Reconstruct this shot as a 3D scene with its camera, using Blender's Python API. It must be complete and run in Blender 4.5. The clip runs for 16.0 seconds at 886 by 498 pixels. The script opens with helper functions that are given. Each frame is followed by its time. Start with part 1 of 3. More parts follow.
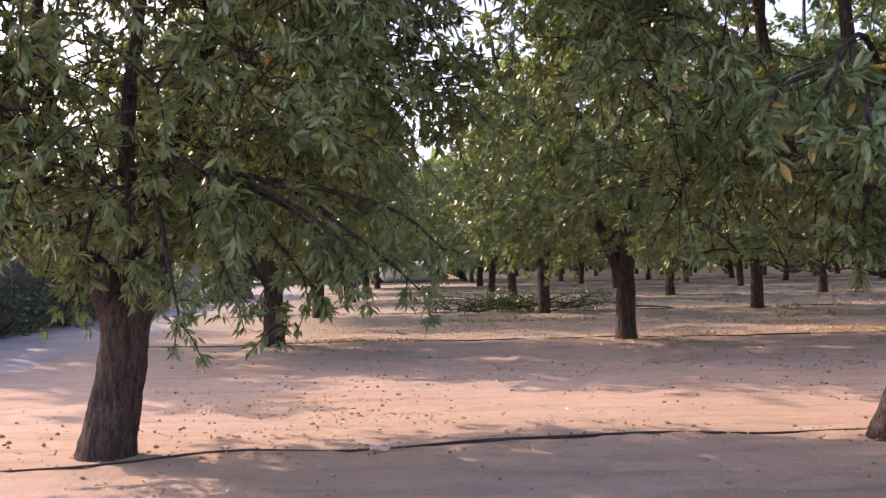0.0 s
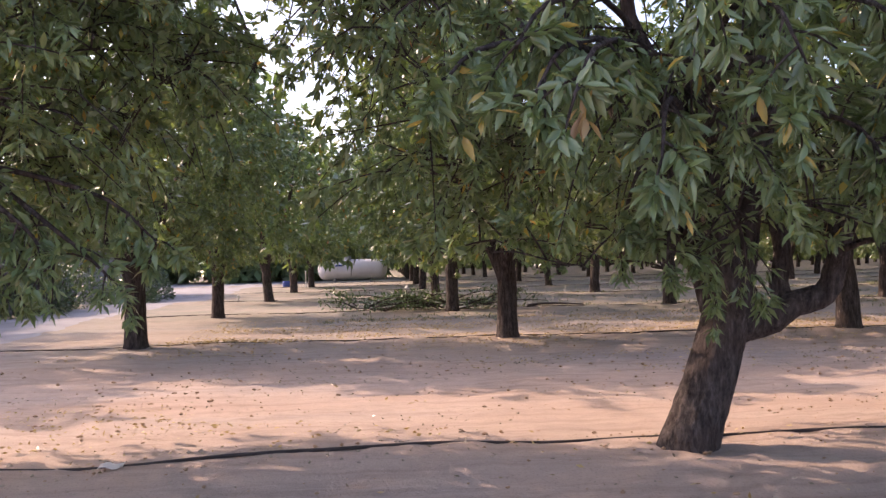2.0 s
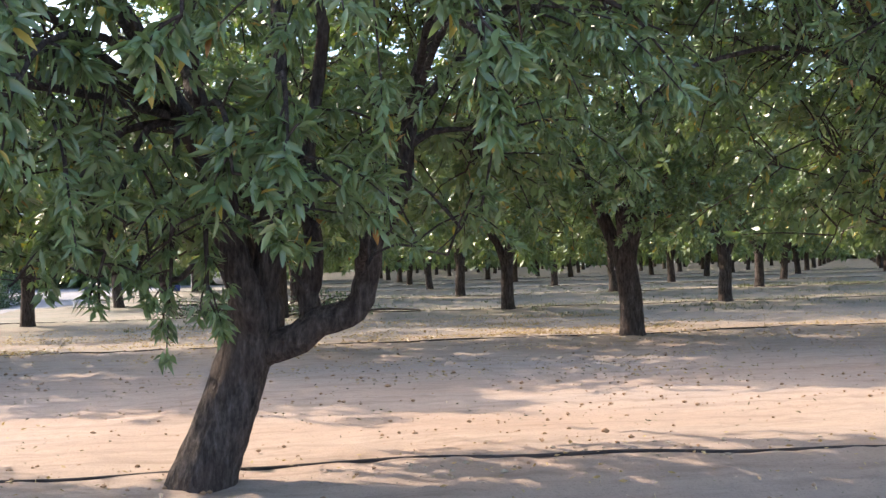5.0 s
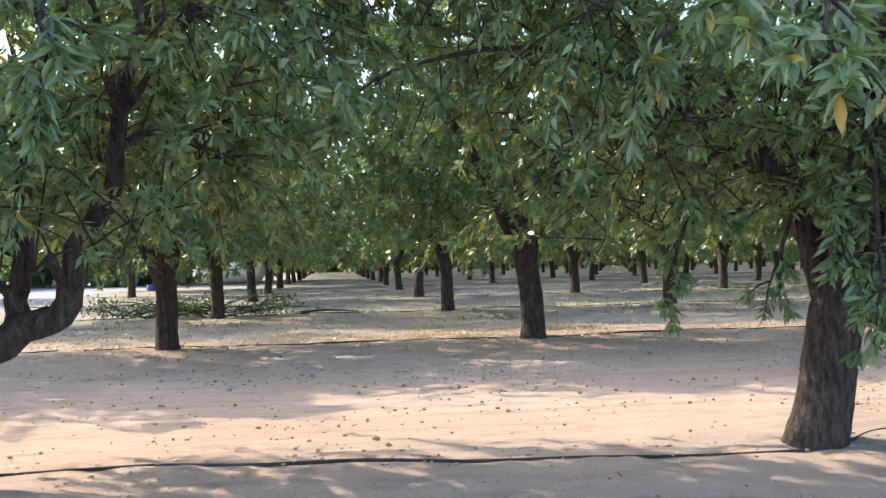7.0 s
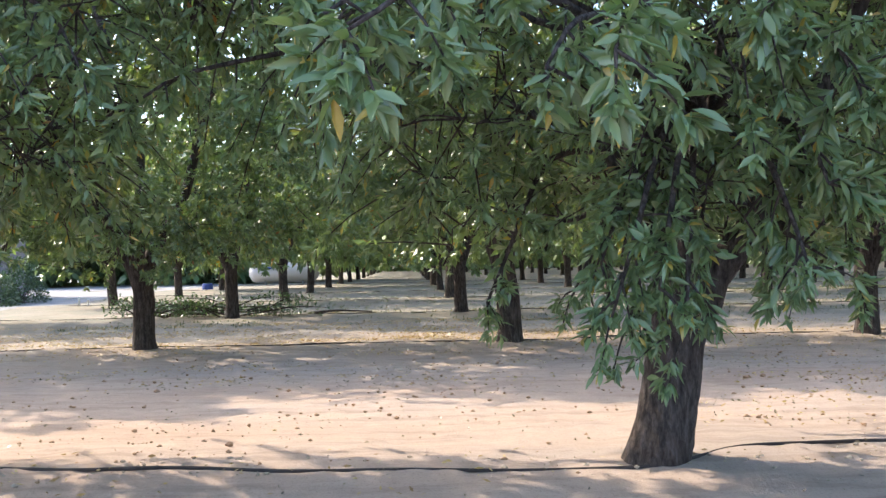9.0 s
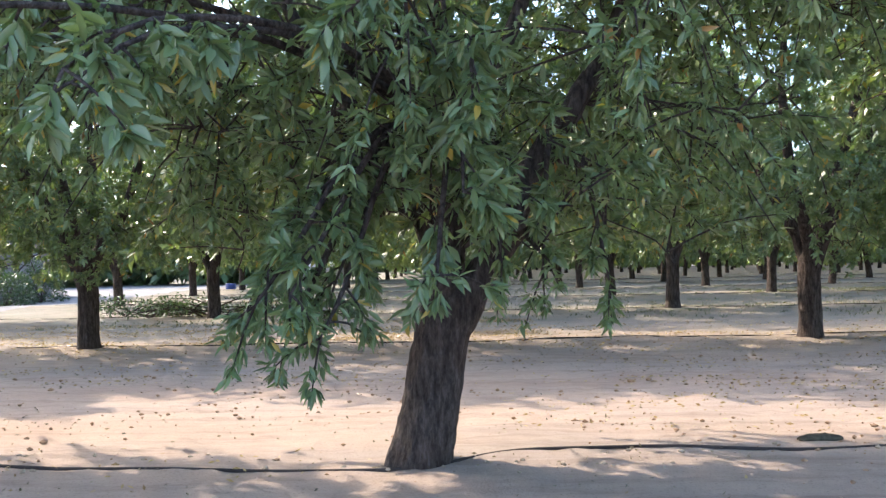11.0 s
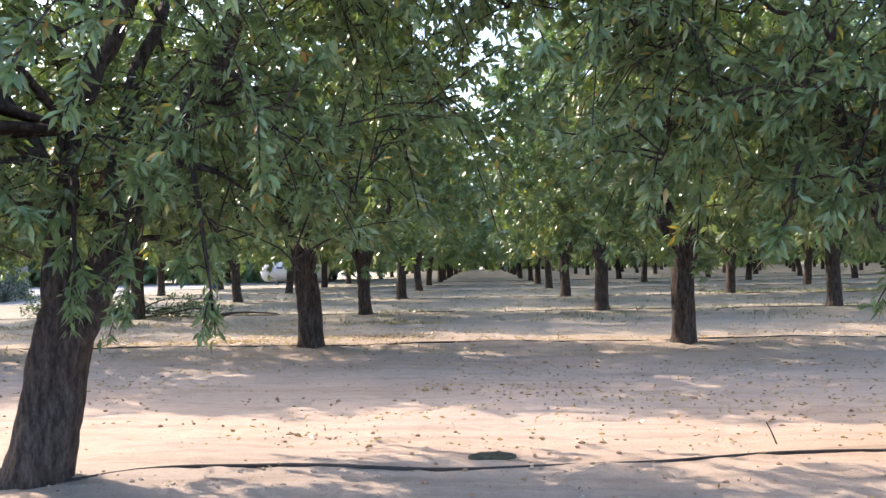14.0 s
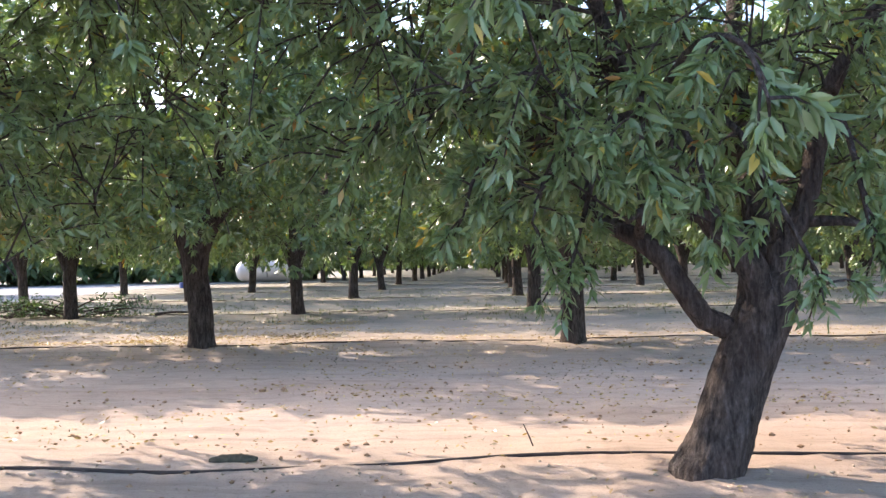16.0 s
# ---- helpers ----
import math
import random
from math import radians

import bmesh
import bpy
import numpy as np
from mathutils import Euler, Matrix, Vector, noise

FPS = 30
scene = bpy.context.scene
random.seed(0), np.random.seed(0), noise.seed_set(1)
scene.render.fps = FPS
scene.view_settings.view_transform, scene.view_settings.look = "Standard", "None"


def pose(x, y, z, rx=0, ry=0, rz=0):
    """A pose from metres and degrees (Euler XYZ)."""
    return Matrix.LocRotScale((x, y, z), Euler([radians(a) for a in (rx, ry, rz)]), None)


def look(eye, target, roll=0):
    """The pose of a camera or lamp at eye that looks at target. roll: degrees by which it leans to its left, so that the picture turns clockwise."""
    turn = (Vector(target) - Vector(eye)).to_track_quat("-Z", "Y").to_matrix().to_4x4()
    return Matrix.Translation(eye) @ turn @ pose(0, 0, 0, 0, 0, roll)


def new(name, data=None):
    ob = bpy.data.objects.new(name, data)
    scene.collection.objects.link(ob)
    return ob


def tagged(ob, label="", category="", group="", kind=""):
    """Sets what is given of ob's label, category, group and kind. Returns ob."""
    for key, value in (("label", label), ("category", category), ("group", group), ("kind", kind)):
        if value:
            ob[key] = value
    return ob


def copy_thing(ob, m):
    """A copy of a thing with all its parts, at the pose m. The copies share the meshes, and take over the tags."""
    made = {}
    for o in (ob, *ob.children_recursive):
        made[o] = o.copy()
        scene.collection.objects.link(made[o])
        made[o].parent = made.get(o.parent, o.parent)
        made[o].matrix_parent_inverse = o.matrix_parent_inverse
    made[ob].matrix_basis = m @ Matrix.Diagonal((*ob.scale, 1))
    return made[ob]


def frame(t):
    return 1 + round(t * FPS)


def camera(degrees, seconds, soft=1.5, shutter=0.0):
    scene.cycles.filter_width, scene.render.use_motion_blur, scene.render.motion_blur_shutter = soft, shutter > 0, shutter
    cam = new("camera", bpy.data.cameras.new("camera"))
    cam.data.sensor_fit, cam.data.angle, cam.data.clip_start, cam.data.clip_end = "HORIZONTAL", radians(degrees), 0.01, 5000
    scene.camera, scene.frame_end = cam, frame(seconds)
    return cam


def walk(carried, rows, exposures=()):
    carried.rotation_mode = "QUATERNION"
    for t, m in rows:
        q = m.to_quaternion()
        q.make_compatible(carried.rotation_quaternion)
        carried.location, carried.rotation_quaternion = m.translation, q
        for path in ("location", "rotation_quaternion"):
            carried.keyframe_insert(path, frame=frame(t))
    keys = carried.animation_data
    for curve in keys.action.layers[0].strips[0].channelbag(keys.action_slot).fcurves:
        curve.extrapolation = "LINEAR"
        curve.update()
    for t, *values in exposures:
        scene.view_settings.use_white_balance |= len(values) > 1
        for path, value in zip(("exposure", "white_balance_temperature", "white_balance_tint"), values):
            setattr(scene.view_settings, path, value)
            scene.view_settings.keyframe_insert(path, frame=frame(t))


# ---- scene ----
cam = camera(52.7, 16.0, soft=1.4)
METRES, EYE, TILT, LEAN, TURN = 11.3, 1.145, 0.9, 1.07, -1.2
ROWS = [
    (0.0, 0.0, 0.0, 0.0, 0.0, 0.0, -0.0),
    (0.5, 0.0217, 0.0126, 0.0002, -0.24, -0.08, 0.07),
    (1.0, 0.0481, 0.021, -0.0012, -0.56, -0.01, 0.2),
    (1.5, 0.075, 0.0309, -0.003, -1.15, -0.1, 0.19),
    (2.0, 0.104, 0.0456, -0.0031, -2.46, -0.12, 0.29),
    (2.5, 0.1365, 0.052, -0.0032, -3.84, -0.03, 0.38),
    (3.0, 0.17, 0.0578, -0.0024, -4.54, -0.06, 0.37),
    (3.5, 0.204, 0.0663, -0.0002, -5.34, -0.09, 0.39),
    (4.0, 0.2383, 0.0713, 0.0004, -5.96, -0.05, 0.38),
    (4.5, 0.2707, 0.077, -0.0002, -6.19, -0.1, 0.34),
    (5.0, 0.3025, 0.0829, -0.0005, -6.37, -0.0, 0.3),
    (7.5, 0.4604, 0.0777, 0.0018, -5.34, -0.02, 0.03),
    (8.0, 0.4893, 0.0808, 0.0034, -4.06, -0.05, 0.04),
    (10.5, 0.6456, 0.0767, 0.0051, 2.08, -0.05, 0.1),
    (11.0, 0.6804, 0.0756, 0.0062, 2.31, -0.05, 0.1),
    (11.5, 0.7128, 0.0772, 0.0066, 2.49, -0.17, 0.06),
    (12.0, 0.7427, 0.0868, 0.0083, 2.58, -0.28, -0.06),
    (12.5, 0.7723, 0.0923, 0.01, 2.82, -0.27, -0.11),
    (13.0, 0.7998, 0.0987, 0.0098, 3.18, -0.29, -0.06),
    (13.5, 0.8269, 0.1074, 0.0102, 3.53, -0.27, -0.06),
    (14.0, 0.8571, 0.1072, 0.0101, 3.75, -0.13, 0.06),
    (14.5, 0.8864, 0.1085, 0.0103, 3.88, -0.21, 0.06),
    (15.0, 0.9168, 0.1139, 0.0113, 3.89, -0.24, 0.13),
    (15.5, 0.9493, 0.1148, 0.0122, 3.85, -0.19, 0.15),
    (16.0, 0.9802, 0.1179, 0.0112, 3.78, -0.22, 0.13),
]
walk(cam, [(t, pose(0, 0, EYE, TILT, LEAN, TURN) @ pose(METRES * x, METRES * y, METRES * z, 90 + pitch, roll, yaw)) for t, x, y, z, yaw, pitch, roll in ROWS],
     exposures=[(0.0, 1.52, 7000, 34), (3.0, 1.7, 6600, 24), (5.0, 1.93, 6150, 11), (8.0, 2.07, 6000, 7), (11.0, 2.07, 5940, 9), (12.5, 2.22, 6000, 11), (16.0, 2.18, 6030, 12)])

# ---- light ----
SUN_ELEVATION, SUN_LEFT = 34.0, 58.0      # degrees above the ground; degrees left of straight ahead (+y)
world = bpy.data.worlds.new("sky")
scene.world = world
world.use_nodes = True
wn = world.node_tree.nodes
sky = wn.new("ShaderNodeTexSky")
sky.sky_type, sky.sun_disc = "NISHITA", False
sky.sun_elevation, sky.sun_rotation = radians(SUN_ELEVATION), radians(-SUN_LEFT)
sky.air_density, sky.dust_density, sky.ozone_density = 0.9, 2.6, 1.0
world.node_tree.links.new(sky.outputs[0], wn["Background"].inputs[0])
wn["Background"].inputs[1].default_value = 0.15
lamp = bpy.data.lights.new("sun", "SUN")
lamp.energy, lamp.angle, lamp.color = 1.88, radians(0.6), (1.0, 0.81, 0.60)
sun = new("sun", lamp)
sun_dir = Vector((-math.sin(radians(SUN_LEFT)) * math.cos(radians(SUN_ELEVATION)),
                  math.cos(radians(SUN_LEFT)) * math.cos(radians(SUN_ELEVATION)), math.sin(radians(SUN_ELEVATION))))
sun.matrix_world = look(sun_dir * 60, (0, 0, 0))


# ---- materials ----
def material(name, rough=0.8):
    m = bpy.data.materials.new(name)
    m.use_nodes = True
    nt = m.node_tree
    b = nt.nodes["Principled BSDF"]
    b.inputs["Roughness"].default_value = rough
    b.inputs["Specular IOR Level"].default_value = 0.3
    return m, nt, b


def node(nt, kind, **sets):
    n = nt.nodes.new(kind)
    for k, v in sets.items():
        n.inputs[k.replace("_", " ")].default_value = v
    return n


def ramp(nt, fac, *stops):
    r = nt.nodes.new("ShaderNodeValToRGB")
    el = r.color_ramp.elements
    while len(el) < len(stops):
        el.new(0.5)
    for e, (p, c) in zip(el, stops):
        e.position, e.color = p, (*c, 1)
    nt.links.new(fac, r.inputs[0])
    return r.outputs[0]


def mixed(nt, fac, a, b, how="MIX"):
    m = nt.nodes.new("ShaderNodeMix")
    m.data_type, m.blend_type = "RGBA", how
    for sock, v in ((m.inputs[0], fac), (m.inputs[6], a), (m.inputs[7], b)):
        if isinstance(v, (int, float)):
            sock.default_value = v
        elif isinstance(v, tuple):
            sock.default_value = (*v, 1)
        else:
            nt.links.new(v, sock)
    return m.outputs[2]


def noise_of(nt, scale, detail=4, stretch=None, rough=0.55):
    c = nt.nodes.new("ShaderNodeTexCoord")
    n = node(nt, "ShaderNodeTexNoise", Scale=scale, Detail=detail, Roughness=rough)
    src = c.outputs["Object"]
    if stretch:
        mp = nt.nodes.new("ShaderNodeMapping")
        mp.inputs["Scale"].default_value = stretch
        nt.links.new(src, mp.inputs[0])
        src = mp.outputs[0]
    nt.links.new(src, n.inputs["Vector"])
    return n.outputs["Fac"]


def bump(nt, b, height, strength, distance):
    n = node(nt, "ShaderNodeBump", Strength=strength, Distance=distance)
    nt.links.new(height, n.inputs["Height"])
    nt.links.new(n.outputs[0], b.inputs["Normal"])


def dirt_material():
    m, nt, b = material("dry_soil", 0.95)
    broad = noise_of(nt, 0.35, 5, (0.5, 1.6, 1))
    fine = noise_of(nt, 9, 6)
    grit = noise_of(nt, 70, 3)
    c1 = ramp(nt, broad, (0.35, (0.44, 0.315, 0.24)), (0.52, (0.475, 0.365, 0.295)), (0.68, (0.41, 0.34, 0.30)))
    c2 = mixed(nt, ramp(nt, fine, (0.35, (0, 0, 0)), (0.7, (1, 1, 1))), c1, (0.35, 0.275, 0.215), "MIX")
    c2 = mixed(nt, 0.45, c1, c2)
    # darker, greyer soil down the rows: crown shade painted in, with weeds and litter
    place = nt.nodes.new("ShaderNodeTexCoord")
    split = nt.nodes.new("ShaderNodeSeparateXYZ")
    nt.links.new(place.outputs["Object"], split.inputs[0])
    shade_and_weeds = node(nt, "ShaderNodeMapRange", From_Min=8.0, From_Max=20.0)
    nt.links.new(split.outputs["Y"], shade_and_weeds.inputs["Value"])
    amount = mixed(nt, 1.0, shade_and_weeds.outputs[0], ramp(nt, noise_of(nt, 0.8, 4), (0.3, (0.55, 0.55, 0.55)), (0.65, (1, 1, 1))), "MULTIPLY")
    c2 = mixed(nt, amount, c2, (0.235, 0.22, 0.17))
    streak = noise_of(nt, 2.2, 5, (0.3, 2.6, 1), 0.7)
    c2 = mixed(nt, 0.65, c2, ramp(nt, streak, (0.33, (0.62, 0.60, 0.58)), (0.5, (1, 1, 1)), (0.7, (1.1, 1.1, 1.1))), "MULTIPLY")
    speck = ramp(nt, grit, (0.30, (0.55, 0.55, 0.55)), (0.42, (1, 1, 1)), (0.72, (1.12, 1.12, 1.1)))
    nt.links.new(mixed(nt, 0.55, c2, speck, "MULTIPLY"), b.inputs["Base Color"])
    bump(nt, b, mixed(nt, 0.45, fine, grit), 0.4, 0.03)
    return m


def bark_material():
    m, nt, b = material("rough_bark", 0.92)
    ridges = noise_of(nt, 34, 5, (1, 1, 0.2), 0.66)
    flakes = noise_of(nt, 60, 4, (1, 1, 0.55), 0.7)
    blot = noise_of(nt, 4, 4)
    relief = mixed(nt, 0.3, ridges, flakes)
    tone = ramp(nt, relief, (0.36, (0.017, 0.013, 0.012)), (0.47, (0.060, 0.048, 0.044)), (0.56, (0.105, 0.086, 0.078)), (0.68, (0.19, 0.16, 0.145)))
    nt.links.new(mixed(nt, ramp(nt, blot, (0.45, (0, 0, 0)), (0.75, (0.5, 0.5, 0.5))), tone, (0.075, 0.042, 0.031)), b.inputs["Base Color"])
    bump(nt, b, relief, 1.0, 0.06)
    return m


def leaf_material(name, *greens):
    m, nt, b = material(name, 0.34)
    g = nt.nodes.new("ShaderNodeNewGeometry")
    c = ramp(nt, g.outputs["Random Per Island"], *greens)
    b.inputs["Specular IOR Level"].default_value = 0.75
    nt.links.new(c, b.inputs["Base Color"])
    tr = nt.nodes.new("ShaderNodeBsdfTranslucent")
    nt.links.new(mixed(nt, 1.0, c, (1.55, 1.65, 0.5), "MULTIPLY"), tr.inputs[0])
    mx = nt.nodes.new("ShaderNodeMixShader")
    mx.inputs[0].default_value = 0.2
    nt.links.new(b.outputs[0], mx.inputs[1])
    nt.links.new(tr.outputs[0], mx.inputs[2])
    nt.links.new(mx.outputs[0], nt.nodes["Material Output"].inputs[0])
    return m


def plain(name, colour, rough=0.6, metal=0.0, vary=0.25, scale=6.0):
    m, nt, b = material(name, rough)
    b.inputs["Metallic"].default_value = metal
    n = noise_of(nt, scale, 5)
    dark = tuple(x * (1 - vary) for x in colour)
    nt.links.new(ramp(nt, n, (0.3, dark), (0.7, colour)), b.inputs["Base Color"])
    bump(nt, b, n, 0.15, 0.01)
    return m


DIRT, BARK = dirt_material(), bark_material()
LEAF = leaf_material("almond_leaf", (0.0, (0.11, 0.16, 0.075)), (0.45, (0.165, 0.232, 0.108)), (0.85, (0.22, 0.30, 0.14)),
                     (0.965, (0.19, 0.23, 0.10)), (0.985, (0.42, 0.34, 0.07)), (1.0, (0.32, 0.15, 0.05)))
HOSE = plain("black_hose", (0.07, 0.055, 0.05), 0.8, vary=0.7, scale=7)
LANE = plain("packed_grey_gravel", (0.36, 0.345, 0.34), 0.95, vary=0.3, scale=1.2)
WALL = plain("grey_siding", (0.26, 0.25, 0.26), 0.8, vary=0.12)
WHITE = plain("white_trim", (0.78, 0.77, 0.75), 0.6, vary=0.1)
ROOF = plain("brown_shingle", (0.16, 0.13, 0.12), 0.9, vary=0.4)
FENCE = plain("weathered_board", (0.20, 0.18, 0.18), 0.9, vary=0.45, scale=3)
PANE = plain("dark_glass", (0.03, 0.035, 0.045), 0.08, vary=0.2)
BLUE = plain("blue_plastic", (0.06, 0.10, 0.32), 0.5)
PAPER = plain("faded_paper", (0.72, 0.68, 0.62), 0.9, vary=0.15, scale=30)
HULL = plain("pale_hull", (0.50, 0.41, 0.31), 0.95, vary=0.4, scale=50)
BARKCHIP = plain("mossy_bark", (0.13, 0.115, 0.08), 0.95, vary=0.6, scale=40)
HEDGE = leaf_material("hedge_leaf", (0.0, (0.04, 0.075, 0.035)), (0.6, (0.07, 0.115, 0.05)), (1.0, (0.11, 0.16, 0.07)))
GRASS = leaf_material("weed_blade", (0.0, (0.09, 0.11, 0.05)), (0.6, (0.14, 0.145, 0.075)), (1.0, (0.24, 0.21, 0.12)))
TANK = plain("white_enamel", (0.62, 0.60, 0.60), 0.4, vary=0.12, scale=2.0)
STEEL = plain("grey_steel", (0.30, 0.30, 0.30), 0.5, 0.6)
DRY = leaf_material("dry_leaf", (0.0, (0.26, 0.16, 0.08)), (0.5, (0.40, 0.27, 0.12)), (1.0, (0.50, 0.38, 0.20)))
HUSK = leaf_material("husk_bit", (0.0, (0.12, 0.095, 0.07)), (0.6, (0.22, 0.175, 0.125)), (1.0, (0.34, 0.27, 0.19)))
CLOD = plain("soil_clod", (0.40, 0.26, 0.16), 0.95)


# ---- mesh helpers ----
def mesh_from(name, verts, faces, mat, parent=None, label="", smooth=True):
    """One mesh object from arrays of vertices and of faces with the same number of corners."""
    verts, faces = np.asarray(verts, np.float32), np.asarray(faces, np.int32)
    me = bpy.data.meshes.new(name)
    k = faces.shape[1]
    me.vertices.add(len(verts)), me.loops.add(faces.size), me.polygons.add(len(faces))
    me.vertices.foreach_set("co", verts.ravel())
    me.loops.foreach_set("vertex_index", faces.ravel())
    me.polygons.foreach_set("loop_start", np.arange(0, faces.size, k, dtype=np.int32))
    me.polygons.foreach_set("use_smooth", np.full(len(faces), smooth))
    me.update(calc_edges=True)
    me.validate()
    me.materials.append(mat)
    ob = new(name, me)
    ob.parent = parent
    if label:
        tagged(ob, label)
    return ob


def part(name, bm, mat, parent=None, label=""):
    me = bpy.data.meshes.new(name)
    bm.normal_update()
    bm.to_mesh(me)
    bm.free()
    me.materials.append(mat)
    ob = new(name, me)
    ob.parent = parent
    if label:
        tagged(ob, label)
    return ob


def join(pieces):
    vs, fs, n = [], [], 0
    for v, f in pieces:
        vs.append(v)
        fs.append(f + n)
        n += len(v)
    return np.concatenate(vs), np.concatenate(fs)


def spline(points, n):
    """n points along a smooth line through the given ones."""
    p = np.asarray(points, float)
    if len(p) == 2:
        return p[0] + np.linspace(0, 1, n)[:, None] * (p[1] - p[0])
    q = np.vstack([2 * p[0] - p[1], p, 2 * p[-1] - p[-2]])
    u = np.linspace(0, len(p) - 1.0001, n)
    i = u.astype(int)
    f = (u - i)[:, None]
    a, b, c, d = q[i], q[i + 1], q[i + 2], q[i + 3]
    return 0.5 * (2 * b + (c - a) * f + (2 * a - 5 * b + 4 * c - d) * f ** 2 + (3 * b - a - 3 * c + d) * f ** 3)


def tube(path, radii, segs, rough=0.0, rng=None, ridges=0.0):
    """A tube of quads along a path; rough: uneven girth."""
    path, radii = np.asarray(path), np.asarray(radii)
    n = len(path)
    tan = np.gradient(path, axis=0)
    tan /= np.linalg.norm(tan, axis=1)[:, None] + 1e-9
    ref = np.array([0.0, 1.0, 0.0]) if abs(tan[:, 1]).mean() < 0.8 else np.array([1.0, 0, 0])
    s1 = np.cross(tan, ref)
    s1 /= np.linalg.norm(s1, axis=1)[:, None]
    s2 = np.cross(tan, s1)
    a = np.arange(segs) * 2 * np.pi / segs
    r = radii[:, None] * np.ones(segs)
    if rough:
        ph = rng.uniform(0, 6.28, 6)
        zz = np.arange(n)[:, None] / n
        r = r * (1 + rough * (0.5 * np.sin(2 * a + ph[0] + 3 * zz) + 0.35 * np.sin(5 * a + ph[1] + 4 * zz) + 0.3 * np.sin(9 * a + ph[2] + 6 * np.sin(5 * zz + ph[3])) + rng.normal(0, 0.22, (n, segs))))
    if ridges:      # upright bark ridges that wander and break
        zz = path[:, 2:3]
        w = a + 0.25 * np.sin(5 * zz + 2 * a) + 0.12 * np.sin(13 * zz + 3 * a + 1)
        r = r * (1 + ridges * (np.abs(np.sin(6.5 * w)) - 0.6 + 0.5 * np.abs(np.sin(10.5 * w + 4 * zz))))
    v = path[:, None] + r[..., None] * (np.cos(a)[None, :, None] * s1[:, None] + np.sin(a)[None, :, None] * s2[:, None])
    i, j = np.meshgrid(np.arange(n - 1), np.arange(segs), indexing="ij")
    j2 = (j + 1) % segs
    f = np.stack([i * segs + j, i * segs + j2, (i + 1) * segs + j2, (i + 1) * segs + j], -1).reshape(-1, 4)
    return v.reshape(-1, 3), f


def leaves(base, way, length, width, detail, rng):
    """Lance-shaped, folded and drooping leaves: detail 2 (eight triangles), 1 (four) or 0 (two)."""
    n = len(base)
    way = way / (np.linalg.norm(way, axis=1)[:, None] + 1e-9)
    side = np.cross(way, rng.normal(0, 1, (n, 3)) * 0.7 + np.array([0, 0, 1.0]))
    side /= np.linalg.norm(side, axis=1)[:, None] + 1e-9
    up = np.cross(side, way)
    L, W = length[:, None], width[:, None]
    curl = rng.uniform(-0.05, 0.22, (n, 1)) * L
    at = lambda u, s, h: base + way * L * u + side * W * s + up * (h * W - curl * u * u)
    if detail == 2:
        v = np.stack([at(0, 0, 0), at(0.22, -0.36, 0.2), at(0.22, 0, 0), at(0.22, 0.36, 0.2), at(0.5, -0.5, 0.26), at(0.5, 0, 0), at(0.5, 0.5, 0.26),
                      at(0.8, -0.26, 0.14), at(0.8, 0, 0), at(0.8, 0.26, 0.14), at(1, 0, 0)], 1)
        t = np.array([[0, 2, 1], [0, 3, 2], [1, 2, 5], [1, 5, 4], [2, 3, 6], [2, 6, 5], [4, 5, 8], [4, 8, 7], [5, 6, 9], [5, 9, 8], [7, 8, 10], [8, 9, 10]])
    elif detail == 1:
        v = np.stack([at(0, 0, 0), at(0.42, -0.5, 0.2), at(0.42, 0, 0), at(0.42, 0.5, 0.2), at(1, 0, 0)], 1)
        t = np.array([[0, 2, 1], [0, 3, 2], [1, 2, 4], [2, 3, 4]])
    else:
        v = np.stack([at(0, 0, 0), at(0.45, -0.5, 0.0), at(0.45, 0.5, 0.0), at(1, 0, 0)], 1)
        t = np.array([[0, 2, 1], [1, 2, 3]])
    k = v.shape[1]
    return v.reshape(-1, 3), (np.arange(n)[:, None, None] * k + t).reshape(-1, 3)


# ---- almond trees ----
FORK = 0.85


def crown_points(rng, n, rx, ry, top, low, inner=0.25):
    """Ends of branches inside a broad, uneven crown."""
    out = []
    bumps = rng.normal(0, 1, (9, 3))
    bumps /= np.linalg.norm(bumps, axis=1)[:, None]
    size = rng.uniform(-0.22, 0.22, 9)
    while len(out) < n:
        d = rng.normal(0, 1, 3)
        d /= np.linalg.norm(d)
        r = rng.uniform(inner, 1) ** 0.55
        r *= 1 + (size * np.exp(3 * (bumps @ d - 1))).sum()
        wide = 1 + 0.25 * max(0.0, -d[2])
        p = np.array([d[0] * rx * r * wide, d[1] * ry * r * wide, d[2] * r])
        mid = low + (top - low) * 0.42
        p[2] = mid + p[2] * ((top - mid) if p[2] > 0 else (mid - low))
        if rng.random() < (0.08 if inner > 0.26 else 0.12):       # the skirt of low boughs
            a, q = rng.uniform(0, 6.283), rng.uniform(0.5, 1.0)
            p = np.array([math.cos(a) * rx * q, math.sin(a) * ry * q, low + rng.uniform(0, 0.8)])
        if inner > 0.26:
            p[:2] *= min(1.0, max(0.5, 0.55 + 0.28 * (p[2] - 0.9)))
        else:
            p[:2] *= min(1.0, max(0.5, 0.62 + 0.19 * (p[2] - 0.9)))
        if p[2] > low - 0.1:
            out.append(p)
    return np.array(out)


